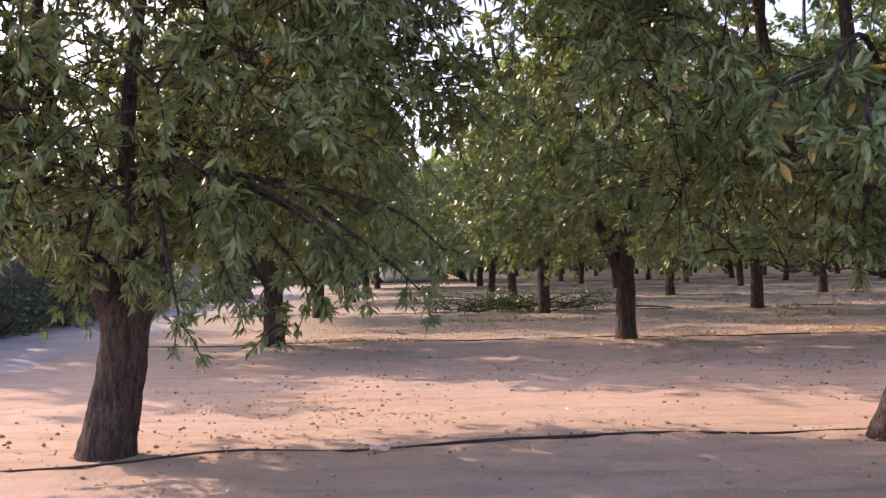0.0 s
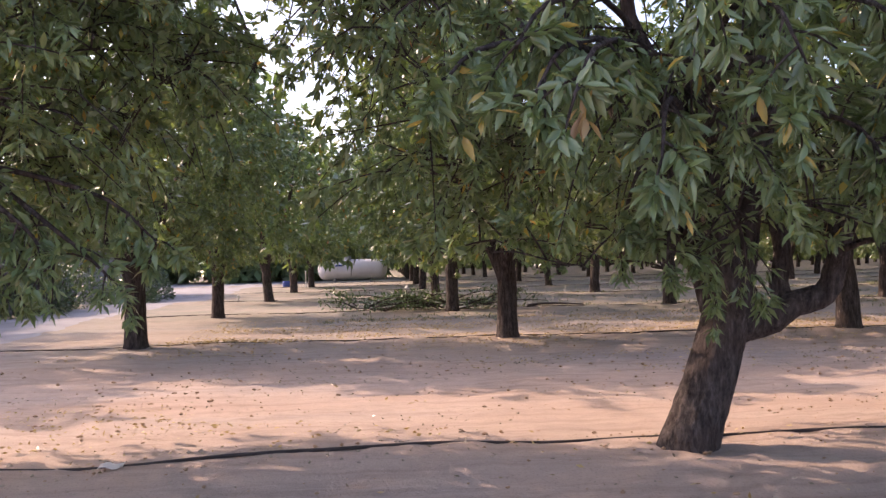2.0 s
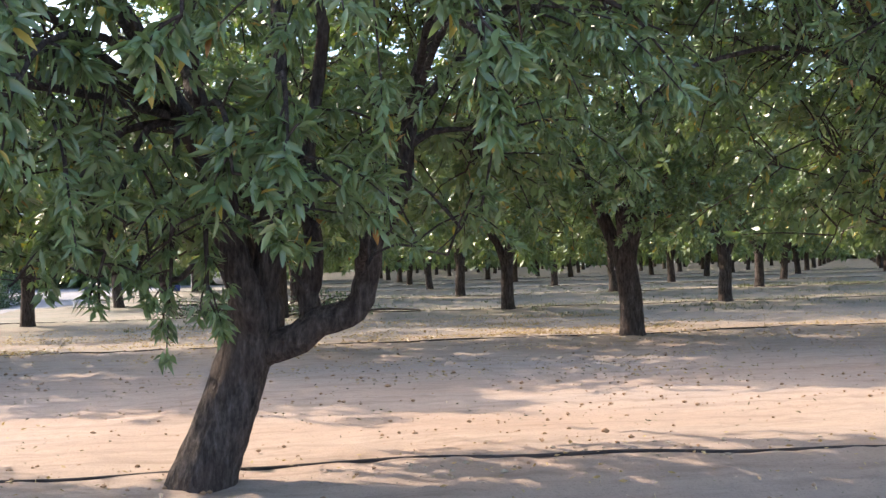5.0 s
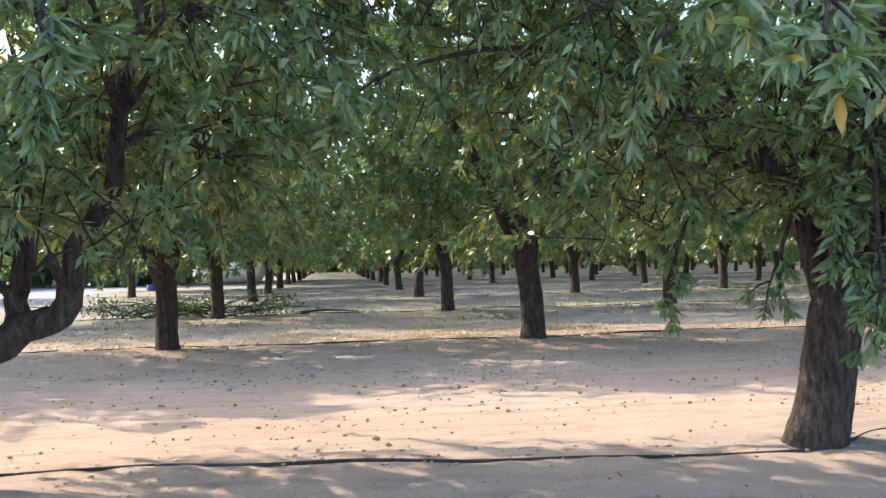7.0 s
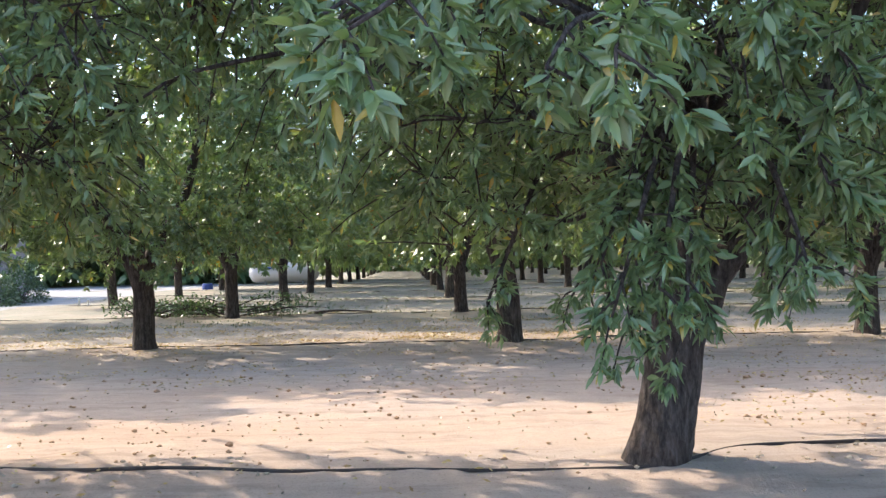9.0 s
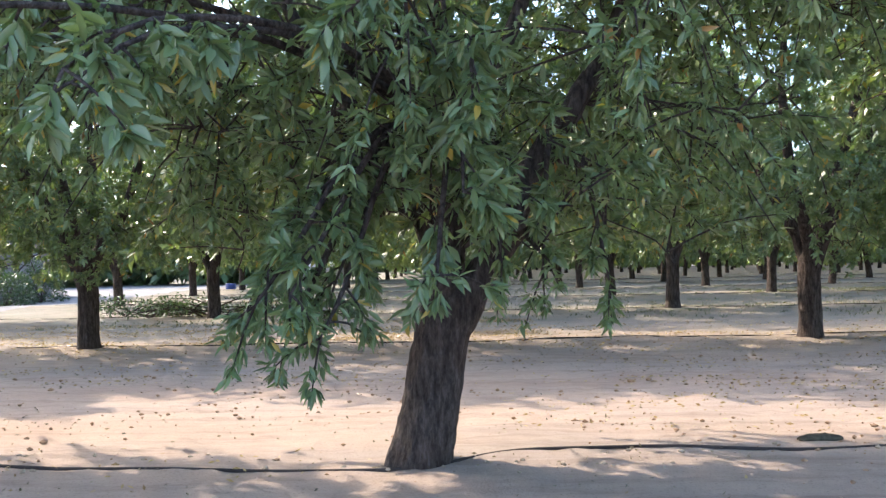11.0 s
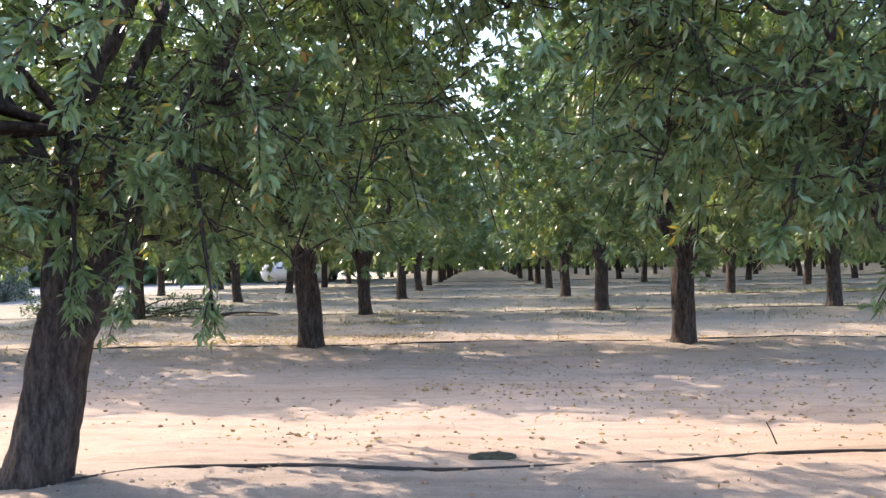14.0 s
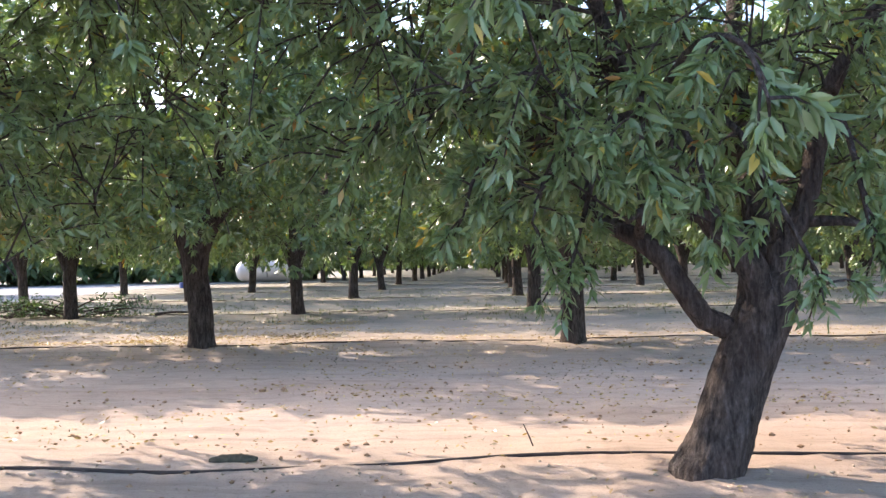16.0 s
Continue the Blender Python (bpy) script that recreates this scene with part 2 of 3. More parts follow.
def almond_tree(seed, open_front, label, lean=(0.1, 0.0), girth=0.145, limbs=None, rx=2.6, ry=2.05, top=5.9, low=0.95,
                n_branch=150, n_twig=5, n_leaf=60, leaf=0.085, detail=0, singly=False, segs=10, droops=(), foliage=None, bend=1.2, fork_height=FORK):
    rng = np.random.default_rng(seed)
    foliage = foliage or LEAF
    root = new("almond_tree")
    tagged(root, label, "tree", "almond trees in the orchard")
    # trunk, flared at the root and leaning
    h = fork_height
    n = max(9, int(segs * 2.6))
    zz = np.linspace(-0.12, h + 0.12, n)
    u = np.clip(zz / h, 0, 1.2)
    path = np.stack([lean[0] * np.minimum(u, 1.03) ** bend + 0.015 * np.sin(5 * u + seed), lean[1] * u, zz], 1)
    rad = girth * (1.0 + 0.20 * np.exp(-np.clip(zz, 0, 9) / 0.10) - 0.10 * u) * np.where(u > 0.93, np.sqrt(np.clip(1 - ((u - 0.93) / 0.23) ** 2, 0.04, 1)), 1)
    v, f = tube(path, rad, segs * 3, 0.05, rng, ridges=0.05 if detail == 2 else 0.0)
    mesh_from("trunk", v, f, BARK, root)
    fork = np.array([lean[0], lean[1], h])
    if limbs is None:
        k = int(rng.integers(3, 5))
        limbs = []
        for i in range(k):
            a = i * 6.283 / k + rng.uniform(-0.5, 0.5)
            r = np.array([math.cos(a), math.sin(a)])
            o = fork[:2]
            limbs.append([(*(o + r * 0.17), h + 0.25), (*(o + r * rng.uniform(0.45, 0.7)), h + 1.0), (*(o + r * rng.uniform(0.7, 1.2)), h + 2.1)])
    nodes, node_r = [], []
    for pts in limbs:
        stout = pts[0] if isinstance(pts[0], float) else 1.0
        pts = [np.array(p, float) for p in pts if not isinstance(p, float)]
        outward = pts[-1][:2] - fork[:2]
        end1 = np.array([*(fork[:2] + outward * 1.35 + rng.normal(0, 0.2, 2)), top * 0.68])
        end2 = np.array([*(fork[:2] + outward * 1.5 + rng.normal(0, 0.3, 2)), top * 0.9])
        start = np.array([lean[0] * 0.75, lean[1] * 0.75, h * 0.75])
        line = spline([start, *pts, end1, end2], max(10, segs * 2))
        line[2:] += np.cumsum(rng.normal(0, 0.012, (len(line) - 2, 3)), 0)
        s = np.linspace(0, 1, len(line))
        r0 = stout * girth * (rng.uniform(0.46, 0.60) if detail == 2 else rng.uniform(0.55, 0.68))
        r = r0 * (1 - s) ** 0.85 + 0.012
        v, f = tube(line, r, max(6, segs), 0.06, rng)
        mesh_from("limb", v, f, BARK, root)
        nodes.append(line[4:])
        node_r.append(r[4:])
    nodes, node_r = np.concatenate(nodes), np.concatenate(node_r)
    # branches from the limbs to the crown, and leafy twigs along them
    ph = rng.uniform(0, 6.28, 2)
    hem = lambda p: low + 0.22 * math.sin(2 * math.atan2(p[1], p[0]) + ph[0]) + 0.16 * math.sin(5 * math.atan2(p[1], p[0]) + ph[1])
    ends = crown_points(rng, n_branch, rx, ry, top, low, 0.28 if detail == 2 else 0.25)
    wood, twigs, leaf_sets = [], [], []
    shown = 0
    for e in droops:      # low boughs that hang in front of the trunk
        e = np.array(e, float) + np.array([0, 0, 0.19])
        i = int(np.argmin(np.linalg.norm((nodes - e)[:, :2], axis=1) + 1.5 * np.abs(nodes[:, 2] - 1.7)))
        a = nodes[i]
        high = max(a[2] - 0.1, e[2] + 0.35)
        line = spline([a, [a[0] * 0.5 + e[0] * 0.5, a[1] * 0.5 + e[1] * 0.5, high], [a[0] * 0.15 + e[0] * 0.85, a[1] * 0.15 + e[1] * 0.85, e[2] + 0.22], e], 11)
        wood.append(tube(line, np.linspace(0.022, 0.005, 11), 5))
        shown += 8
        for j in range(8):
            q = line[10 - int(j * 0.9)]
            w = rng.normal(0, 0.5, 3) + np.array([0, -0.25, -0.55])
            w /= np.linalg.norm(w)
            ln = rng.uniform(0.09, 0.22)
            twigs.append(spline([q, q + w * ln * 0.5, q + w * ln + np.array([0, 0, -0.04])], 5))
    reach = [np.linalg.norm(nodes - e, axis=1).min() for e in ends]
    for e in ends[np.argsort(reach)]:      # nearest first, so that branches fork from branches
        cost = np.linalg.norm(nodes - e, axis=1) + 0.6 * np.clip(nodes[:, 2] - e[2] + 0.2, 0, 9) * 0.4
        i = int(np.argmin(cost))
        a = nodes[i]
        d = e - a
        size = np.linalg.norm(d)
        m1 = a + d * 0.35 + np.array([0, 0, 0.10 * size]) + rng.normal(0, 0.07, 3) * size
        m2 = a + d * 0.7 + np.array([0, 0, 0.10 * size]) + rng.normal(0, 0.07, 3) * size
        line = spline([a, m1, m2, e], 7)
        br = np.linspace(min(node_r[i] * 0.62, 0.035), 0.005, 7)
        step = 1 if detail == 2 or segs > 6 else (2 if segs > 3 else 3)
        wood.append(tube(line[::step], br[::step], 5 if detail == 2 else (4 if segs > 6 else 3)))
        nodes, node_r = np.concatenate([nodes, line[2:6]]), np.concatenate([node_r, br[2:6]])
        out = np.array([d[0], d[1], 0]) / (np.linalg.norm(d[:2]) + 1e-6)
        for j in range(n_twig):
            s = line[int(rng.integers(2, 7))]
            w = out * rng.uniform(0.1, 0.7) + rng.normal(0, 0.55, 3) + np.array([0, 0, rng.uniform(-0.3, 0.35)])
            w /= np.linalg.norm(w) + 1e-6
            ln = rng.uniform(0.3, 0.75)
            tip = s + w * ln + np.array([0, 0, -ln * rng.uniform(0.0, 0.55)])
            if tip[2] < (low + 0.12 if detail == 2 else hem(tip)):
                continue
            if open_front and abs(tip[0] - lean[0]) < 1.25 and tip[1] < 0.1 and 1.15 < tip[2] < 2.7 and rng.random() < open_front:
                continue        # the limbs show through here
            if detail == 0 and math.hypot(tip[0] - lean[0], tip[1] - lean[1]) < 0.8 and tip[2] < 1.75 and rng.random() < 0.8:
                continue        # bare below the fork
            twigs.append(spline([s, s + w * ln * 0.55, tip], 5))
    near = set(range(shown)) if singly else set()
    for k, tw in enumerate(twigs):
        tv = tube(tw, np.linspace(0.007, 0.003, 5), 3)
        # rosettes along the twig, one at its tip: seven leaves round each bud, bent outward and down
        m = 5 if k in near else max(1, n_leaf // 7)
        u = np.append(rng.uniform(0.1, 1, m - 1) ** 0.7, 1.0) * 0.999
        idx = np.minimum((u * 4).astype(int), 3)
        fr = (u * 4 - idx)[:, None]
        p = tw[idx] * (1 - fr) + tw[idx + 1] * fr
        ax = tw[-1] - tw[0]
        ax /= np.linalg.norm(ax)
        e1 = np.cross(ax, (0.3, 0.2, 0.9))
        e1 /= np.linalg.norm(e1)
        e2 = np.cross(ax, e1)
        p = np.repeat(p, 7, 0) + rng.normal(0, 0.012, (m * 7, 3))
        turn = np.tile(np.arange(7) * 0.9, m) + np.repeat(rng.uniform(0, 6.28, m), 7) + rng.normal(0, 0.25, m * 7)
        tilt = rng.uniform(0.55, 1.4, m * 7)
        w = (ax * np.cos(tilt)[:, None] + (e1 * np.cos(turn)[:, None] + e2 * np.sin(turn)[:, None]) * np.sin(tilt)[:, None]
             + np.array([0, 0, -0.36]) + rng.normal(0, 0.16, (m * 7, 3)))
        L = leaf * rng.uniform(0.65, 1.2, m * 7)
        low_front = tw[-1][2] < 2.7 and tw[-1][1] < 0.0
        dt = detail if detail < 2 else (2 if low_front and tw[-1][1] < -1.0 else (1 if low_front else 0))
        if detail == 2 and tw[-1][2] > 3.2:      # the tops: fewer, larger leaves
            p, w, L = p[::3], w[::3], L[::3] * 2.3
        if k in near:
            L = L * (1.2 if tw[-1][2] > 1.0 else 0.92)
        if detail == 0 and tw[-1][2] > 4.6:
            p, w, L = p[::2], w[::2], L[::2] * 1.7
        lv = leaves(p, w, L, L * rng.uniform(0.24, 0.33, len(L)) * (1.0 if dt else (1.6 if tw[-1][2] > 3.4 else 1.3)), dt, rng)
        if k in near:
            sp = mesh_from("leafy_twig", *tv, BARK, root)
            mesh_from("foliage", *lv, foliage, sp)
        else:
            leaf_sets.append(lv)
            if detail > 0:
                wood.append(tv)
    wv, wf = join([(v, f) for v, f in wood])
    tagged(mesh_from("branch_tangle", wv, wf, BARK, root), kind="stuff")
    cv, cf = join(leaf_sets)
    tagged(mesh_from("crown", cv, cf, foliage, root), kind="stuff")
    return root


COL, ROW, Y0 = 4.77, 7.12, 5.35
SECOND = (-2.03, 2.80, 7.49, 12.18, 16.90, 21.6)      # x of the trunks of the second row


def spot(i, j):
    """Column i and row j of the orchard: the second row keeps its own places, those behind stand in straight columns."""
    if j == 1:
        return SECOND[i + 1], 12.43
    return 2.56 + COL * i, 19.25 + 0.035 * COL * i + 7.3 * (j - 2)


# ---- ground: one sheet to the horizon, with low berms under the tree rows ----
def ground_height(x, y):
    x, y = np.asarray(x, float), np.asarray(y, float)
    row = np.abs((y - Y0 + ROW / 2) % ROW - ROW / 2)
    inside = (y > 2) & (x > -9)
    berm = 0.05 * np.exp(-(row / 0.9) ** 2) * inside
    return berm + 0.012 * np.sin(1.7 * x + 0.6 * np.sin(2.1 * y)) * np.sin(1.3 * y + 0.4) + 0.006 * np.sin(5.1 * x + 3 * np.sin(1.9 * y)) * np.sin(4.3 * y)


def make_ground():
    def axis(a, b, step, far):
        fine = np.arange(a, b, step)
        outer = np.geomspace(1, far, 26)
        return np.concatenate([a - outer[::-1], fine, b + outer])
    xs = axis(-9, 24, 0.12, 1500)
    ys = np.concatenate([axis(1.5, 14, 0.12, 1500)[:-26], axis(14, 40, 0.3, 1500)[26:]])
    gx, gy = np.meshgrid(xs, ys, indexing="ij")
    rng = np.random.default_rng(3)
    gz = ground_height(gx, gy) + rng.normal(0, 0.006, gx.shape)
    far = (np.abs(gx - 8) > 60) | (np.abs(gy - 40) > 110)
    gz[far] = 0
    nx, ny = gx.shape
    i, j = np.meshgrid(np.arange(nx - 1), np.arange(ny - 1), indexing="ij")
    a = i * ny + j
    f = np.stack([a, a + ny, a + ny + 1, a + 1], -1).reshape(-1, 4)
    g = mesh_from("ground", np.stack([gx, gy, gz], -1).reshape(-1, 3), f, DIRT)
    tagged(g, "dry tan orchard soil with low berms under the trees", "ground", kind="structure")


make_ground()


# the front hose wanders round the trunks: x, y, 0
HOSE_LINE = [(-6, 4.7, 0), (-2.3, 4.95, 0), (-1.2, 5.36, 0), (-0.3, 5.36, 0), (1.0, 5.54, 0), (2.8, 5.6, 0), (3.6, 5.66, 0), (5.0, 5.38, 0), (6.4, 5.3, 0),
             (7.4, 5.22, 0), (8.1, 5.62, 0), (9.3, 5.54, 0), (10.4, 5.72, 0), (11.4, 5.9, 0), (12.4, 5.86, 0), (15, 5.8, 0), (40, 5.6, 0)]


def hose(j, x_from, x_to):
    rng = np.random.default_rng(40 + j)
    xs = np.arange(x_from, x_to, 0.1 if j < 2 else 0.8)
    if j == 0:
        line = spline(HOSE_LINE, 400)
        ys = np.interp(xs, line[:, 0], line[:, 1]) + 0.012 * np.sin(xs * 4.1) * np.sin(xs * 1.7)
    else:
        ys = Y0 + ROW * j + 0.12 + 0.10 * np.sin(xs * 0.55 + j) + 0.05 * np.sin(xs * 1.3 + 2 * j)
    zs = ground_height(xs, ys) + 0.002 + 0.006 * np.sin(xs * 2.3) * np.sin(xs * 0.7 + 1)
    v, f = tube(np.stack([xs, ys, zs], 1), np.full(len(xs), 0.0105 if j < 2 else 0.012), 8 if j < 2 else 5)
    tagged(mesh_from("drip_hose", v, f, HOSE), "black plastic drip irrigation hose lying along the tree row", "hose", "drip hoses")


for j in range(7):
    hose(j, -6 if j == 0 else -4.3, 30 + 3 * j)

# nearest row: trees built one by one
NEAR = [
    # x, y, seed, lean, girth, bend, limbs (offsets from the root)
    (-1.87, 5.30, 11, (0.12, 0.0), 0.145, 1.2,
     [((0.0, 0.0, 0.86), (-0.03, 0.0, 1.11), (-0.12, 0.03, 1.24), (-0.19, 0.05, 1.37), (-0.14, 0.1, 1.64), (-0.4, 0.2, 2.5)),
      ((0.22, -0.03, 0.80), (0.30, -0.06, 1.13), (0.28, -0.1, 1.43), (0.19, -0.1, 1.70), (0.3, -0.2, 2.7)),
      ((0.1, 0.5, 1.5), (0.2, 1.0, 2.2), (0.3, 1.3, 2.9))]),
    (2.83, 5.34, 12, (0.30, 0.03), 0.140, 1.2,
     [((0.40, -0.03, 0.67), (0.56, -0.05, 0.75), (0.70, -0.08, 0.85), (0.78, -0.1, 1.0), (0.83, -0.1, 1.25), (0.95, -0.1, 1.45), (1.0, -0.1, 1.8), (1.15, -0.2, 2.4)),
      (0.8, (0.40, -0.02, 0.69), (0.54, -0.03, 0.80), (0.55, -0.03, 0.97), (0.58, 0.0, 1.2), (0.52, 0.1, 1.7), (0.62, 0.1, 2.4)),
      ((0.24, -0.03, 0.80), (0.19, -0.05, 1.12), (0.09, -0.08, 1.53), (-0.09, -0.1, 1.89), (-0.24, -0.12, 2.14), (-0.34, -0.15, 2.5)),
      ((0.30, 0.0, 0.98), (0.38, 0.0, 1.53), (0.41, 0.0, 1.81), (0.44, 0.0, 2.36)),
      ((0.1, 0.5, 1.4), (-0.2, 1.0, 2.2), (-0.3, 1.4, 2.8))]),
    (7.46, 5.38, 13, (0.20, 0.0), 0.150, 1.1,
     [((0.17, -0.05, 0.90), (0.21, -0.1, 1.15), (0.24, -0.15, 1.55), (0.29, -0.2, 1.82), (0.40, -0.2, 2.0), (0.63, -0.25, 2.5)),
      ((0.30, -0.03, 0.87), (0.45, -0.05, 1.19), (0.58, -0.08, 1.47), (0.79, -0.1, 1.81), (0.92, -0.1, 2.1), (1.05, -0.15, 2.6)),
      (0.8, (0.08, 0.2, 1.1), (-0.1, 0.35, 1.5), (-0.55, 0.5, 2.1), (-0.9, 0.6, 2.8)),
      (0.8, (0.16, 0.3, 1.1), (0.1, 0.65, 1.5), (0.0, 1.2, 2.2), (0.1, 1.5, 2.8))]),
    (12.12, 5.40, 14, (0.34, 0.0), 0.145, 0.9,
     [((0.24, -0.03, 0.85), (0.18, -0.06, 1.08), (0.03, -0.08, 1.27), (-0.12, -0.1, 1.41), (-0.18, -0.1, 1.67), (-0.31, -0.12, 1.91), (-0.5, -0.15, 2.3)),
      (0.62, (0.05, 0.0, 0.76), (-0.10, 0.0, 0.98), (-0.31, 0.02, 1.19), (-0.46, 0.05, 1.32), (-0.58, 0.1, 1.7), (-0.6, 0.2, 2.4)),
      (0.75, (0.36, 0.0, 0.94), (0.46, -0.03, 1.18), (0.58, -0.05, 1.5), (0.66, -0.08, 1.82), (0.85, -0.1, 2.1), (1.1, -0.15, 2.6)),
      ((0.4, 0.5, 1.5), (0.5, 1.1, 2.2), (0.6, 1.5, 2.8))]),
]
# the tips of low boughs that hang on the open side of each tree: x, y, z
BOUGHS = {11: [(-1.18, 4.35, 0.65), (-0.77, 5.0, 0.62), (-0.03, 4.65, 0.79), (-1.9, 4.9, 0.78), (-2.55, 4.5, 0.72), (-1.5, 4.6, 0.9), (-0.45, 4.8, 0.95), (-1.0, 4.7, 0.8), (-0.6, 4.9, 0.78), (-0.3, 4.6, 0.9), (0.1, 4.8, 1.0), (-2.9, 4.8, 1.0), (-0.9, 4.3, 1.15)],
          12: [(1.36, 3.57, 1.46), (1.68, 3.35, 1.42), (2.10, 3.38, 1.20), (1.79, 3.26, 1.40), (2.55, 3.33, 1.56), (3.15, 3.82, 1.18), (3.05, 3.48, 1.60),
               (2.60, 3.43, 1.36), (1.65, 3.54, 1.62), (2.79, 4.75, 0.76), (3.33, 3.79, 1.29), (3.99, 3.68, 1.46), (3.97, 3.74, 1.66), (2.52, 4.67, 0.84),
               (2.30, 4.7, 0.95), (2.95, 4.72, 0.74), (4.87, 4.46, 1.74), (2.2, 3.2, 1.75)],
          13: [(6.08, 2.82, 1.40), (5.99, 3.07, 1.50), (6.60, 3.22, 1.40), (6.72, 2.91, 1.37), (7.09, 3.90, 0.76), (7.19, 3.95, 0.60), (6.97, 4.86, 0.73), (6.6, 5.3, 0.66),
               (5.92, 3.70, 1.50), (4.92, 4.87, 1.58), (7.72, 3.93, 1.12), (7.62, 3.88, 0.82), (8.44, 5.13, 0.75), (8.1, 5.0, 0.8), (6.95, 3.95, 0.72), (7.05, 4.15, 0.66), (7.2, 4.3, 0.8), (7.9, 4.9, 0.85), (7.76, 3.78, 1.45), (6.95, 4.2, 0.85), (7.4, 3.5, 1.7)],
          14: [(11.87, 3.51, 1.27), (11.62, 4.02, 1.20), (11.96, 4.48, 0.98), (11.02, 4.88, 1.04), (12.35, 4.44, 0.74), (11.45, 4.78, 0.78), (12.6, 4.6, 0.85), (11.2, 3.6, 1.7), (11.3, 4.7, 1.0)]}
OPEN = {11: 0.1, 12: 0.5, 13: 0.35, 14: 0.65}      # how far the limbs show between the leaves
NEAR_LABEL = "mature almond tree, leaning dark bark trunk, drooping green leaves"
for x, y, seed, lean, girth, bend, limbs in NEAR:
    tips = [(bx - x, by - y, bz) for bx, by, bz in BOUGHS[seed]]
    t = almond_tree(seed, OPEN[seed], NEAR_LABEL, lean, girth, limbs, detail=2, n_branch=340 if seed == 11 else 300, n_twig=6, n_leaf=63, leaf=0.077, singly=True, droops=tips, segs=14, rx=2.25 if seed == 11 else 2.45,
                    top=5.3, low=1.0, bend=bend)
    t.matrix_basis = pose(x, y, float(ground_height(x, y)) - 0.02)
    if seed == 12:        # one spray has dried up
        rg = np.random.default_rng(77)
        p = np.array([1.85 - x, 3.33 - y, 1.56]) + rg.normal(0, 0.02, (9, 3))
        L = rg.uniform(0.07, 0.11, 9)
        mesh_from("withered_leaves", *leaves(p, rg.normal(0, 0.4, (9, 3)) + np.array([0, 0, -1.0]), L, L * 0.34, 2, rg), DRY, t, "dried pinkish brown leaves")

# second row
rng = np.random.default_rng(5)
MID = [almond_tree(s, 0, "almond tree with a short dark trunk and a broad green crown", (l, 0.0), 0.15, None, detail=0, n_branch=290, n_twig=5, n_leaf=70, rx=2.4, ry=2.1,
                   leaf=0.088, segs=8, top=5.7, low=1.1, fork_height=1.08) for s, l in ((21, 0.10), (22, 0.05), (23, -0.04))]
FAR = [almond_tree(s, 0, "almond tree down the orchard with dark trunk and green crown", (l, 0.0), 0.14, None, detail=0, n_branch=140, n_twig=5, n_leaf=21, rx=2.45, ry=2.35,
                   leaf=0.20, segs=5, top=5.9, low=1.15, fork_height=1.1) for s, l in ((31, 0.1), (32, 0.0))]
DIST = [almond_tree(s, 0, "distant almond tree with a dark trunk and green crown", (l, 0.0), 0.14, None, detail=0, n_branch=130, n_twig=3, n_leaf=7, rx=2.62, ry=2.5,
                    leaf=0.5, segs=3, top=6.1, low=1.2, fork_height=1.1) for s, l in ((41, 0.1), (42, 0.0))]
LAST = [almond_tree(s, 0, "distant almond tree with a dark trunk and green crown", (l, 0.0), 0.14, None, detail=0, n_branch=55, n_twig=3, n_leaf=7, rx=2.62, ry=2.2,
                    leaf=0.75, segs=3, top=6.2, low=1.0, fork_height=1.1) for s, l in ((51, 0.1), (52, 0.0))]
BACK = [almond_tree(61, 0, "distant leafy tree", (0.0, 0.0), 0.14, None, detail=0, n_branch=110, n_twig=3, n_leaf=7, rx=2.7, ry=2.2, leaf=0.78, segs=3, top=6.0, low=0.25)]
used = set()


def plant(kinds, i, j, jitter=0.05):
    proto = kinds[int(rng.integers(len(kinds)))]
    x, y = spot(i, j)
    x, y = x + rng.normal(0, jitter), y + rng.normal(0, jitter)
    m = pose(x, y, float(ground_height(x, y)) - 0.02, 0, 0, rng.uniform(0, 360))
    if proto.name in used:
        c = copy_thing(proto, m)
    else:
        used.add(proto.name)
        proto.matrix_basis = m
        c = proto
    s = rng.uniform(0.93, 1.06)
    c.scale = (s, s, s)


for i in (-1, 0, 1, 2, 3, 4):
    plant(MID, i, 1)
edge = copy_thing(MID[1], pose(16.75, 5.4, 0.0, 0, 0, 200))       # next tree of the nearest row
for j in (2, 3, 4):
    for i in range(-1, 4 + j):
        plant(FAR, i, j)
for j in range(5, 16):
    for i in range(-1 if j < 6 else 0, int((8 + 0.66 * (19.25 + 7.3 * (j - 2))) / COL) + 1):
        plant(DIST if j < 9 else LAST, i, j)

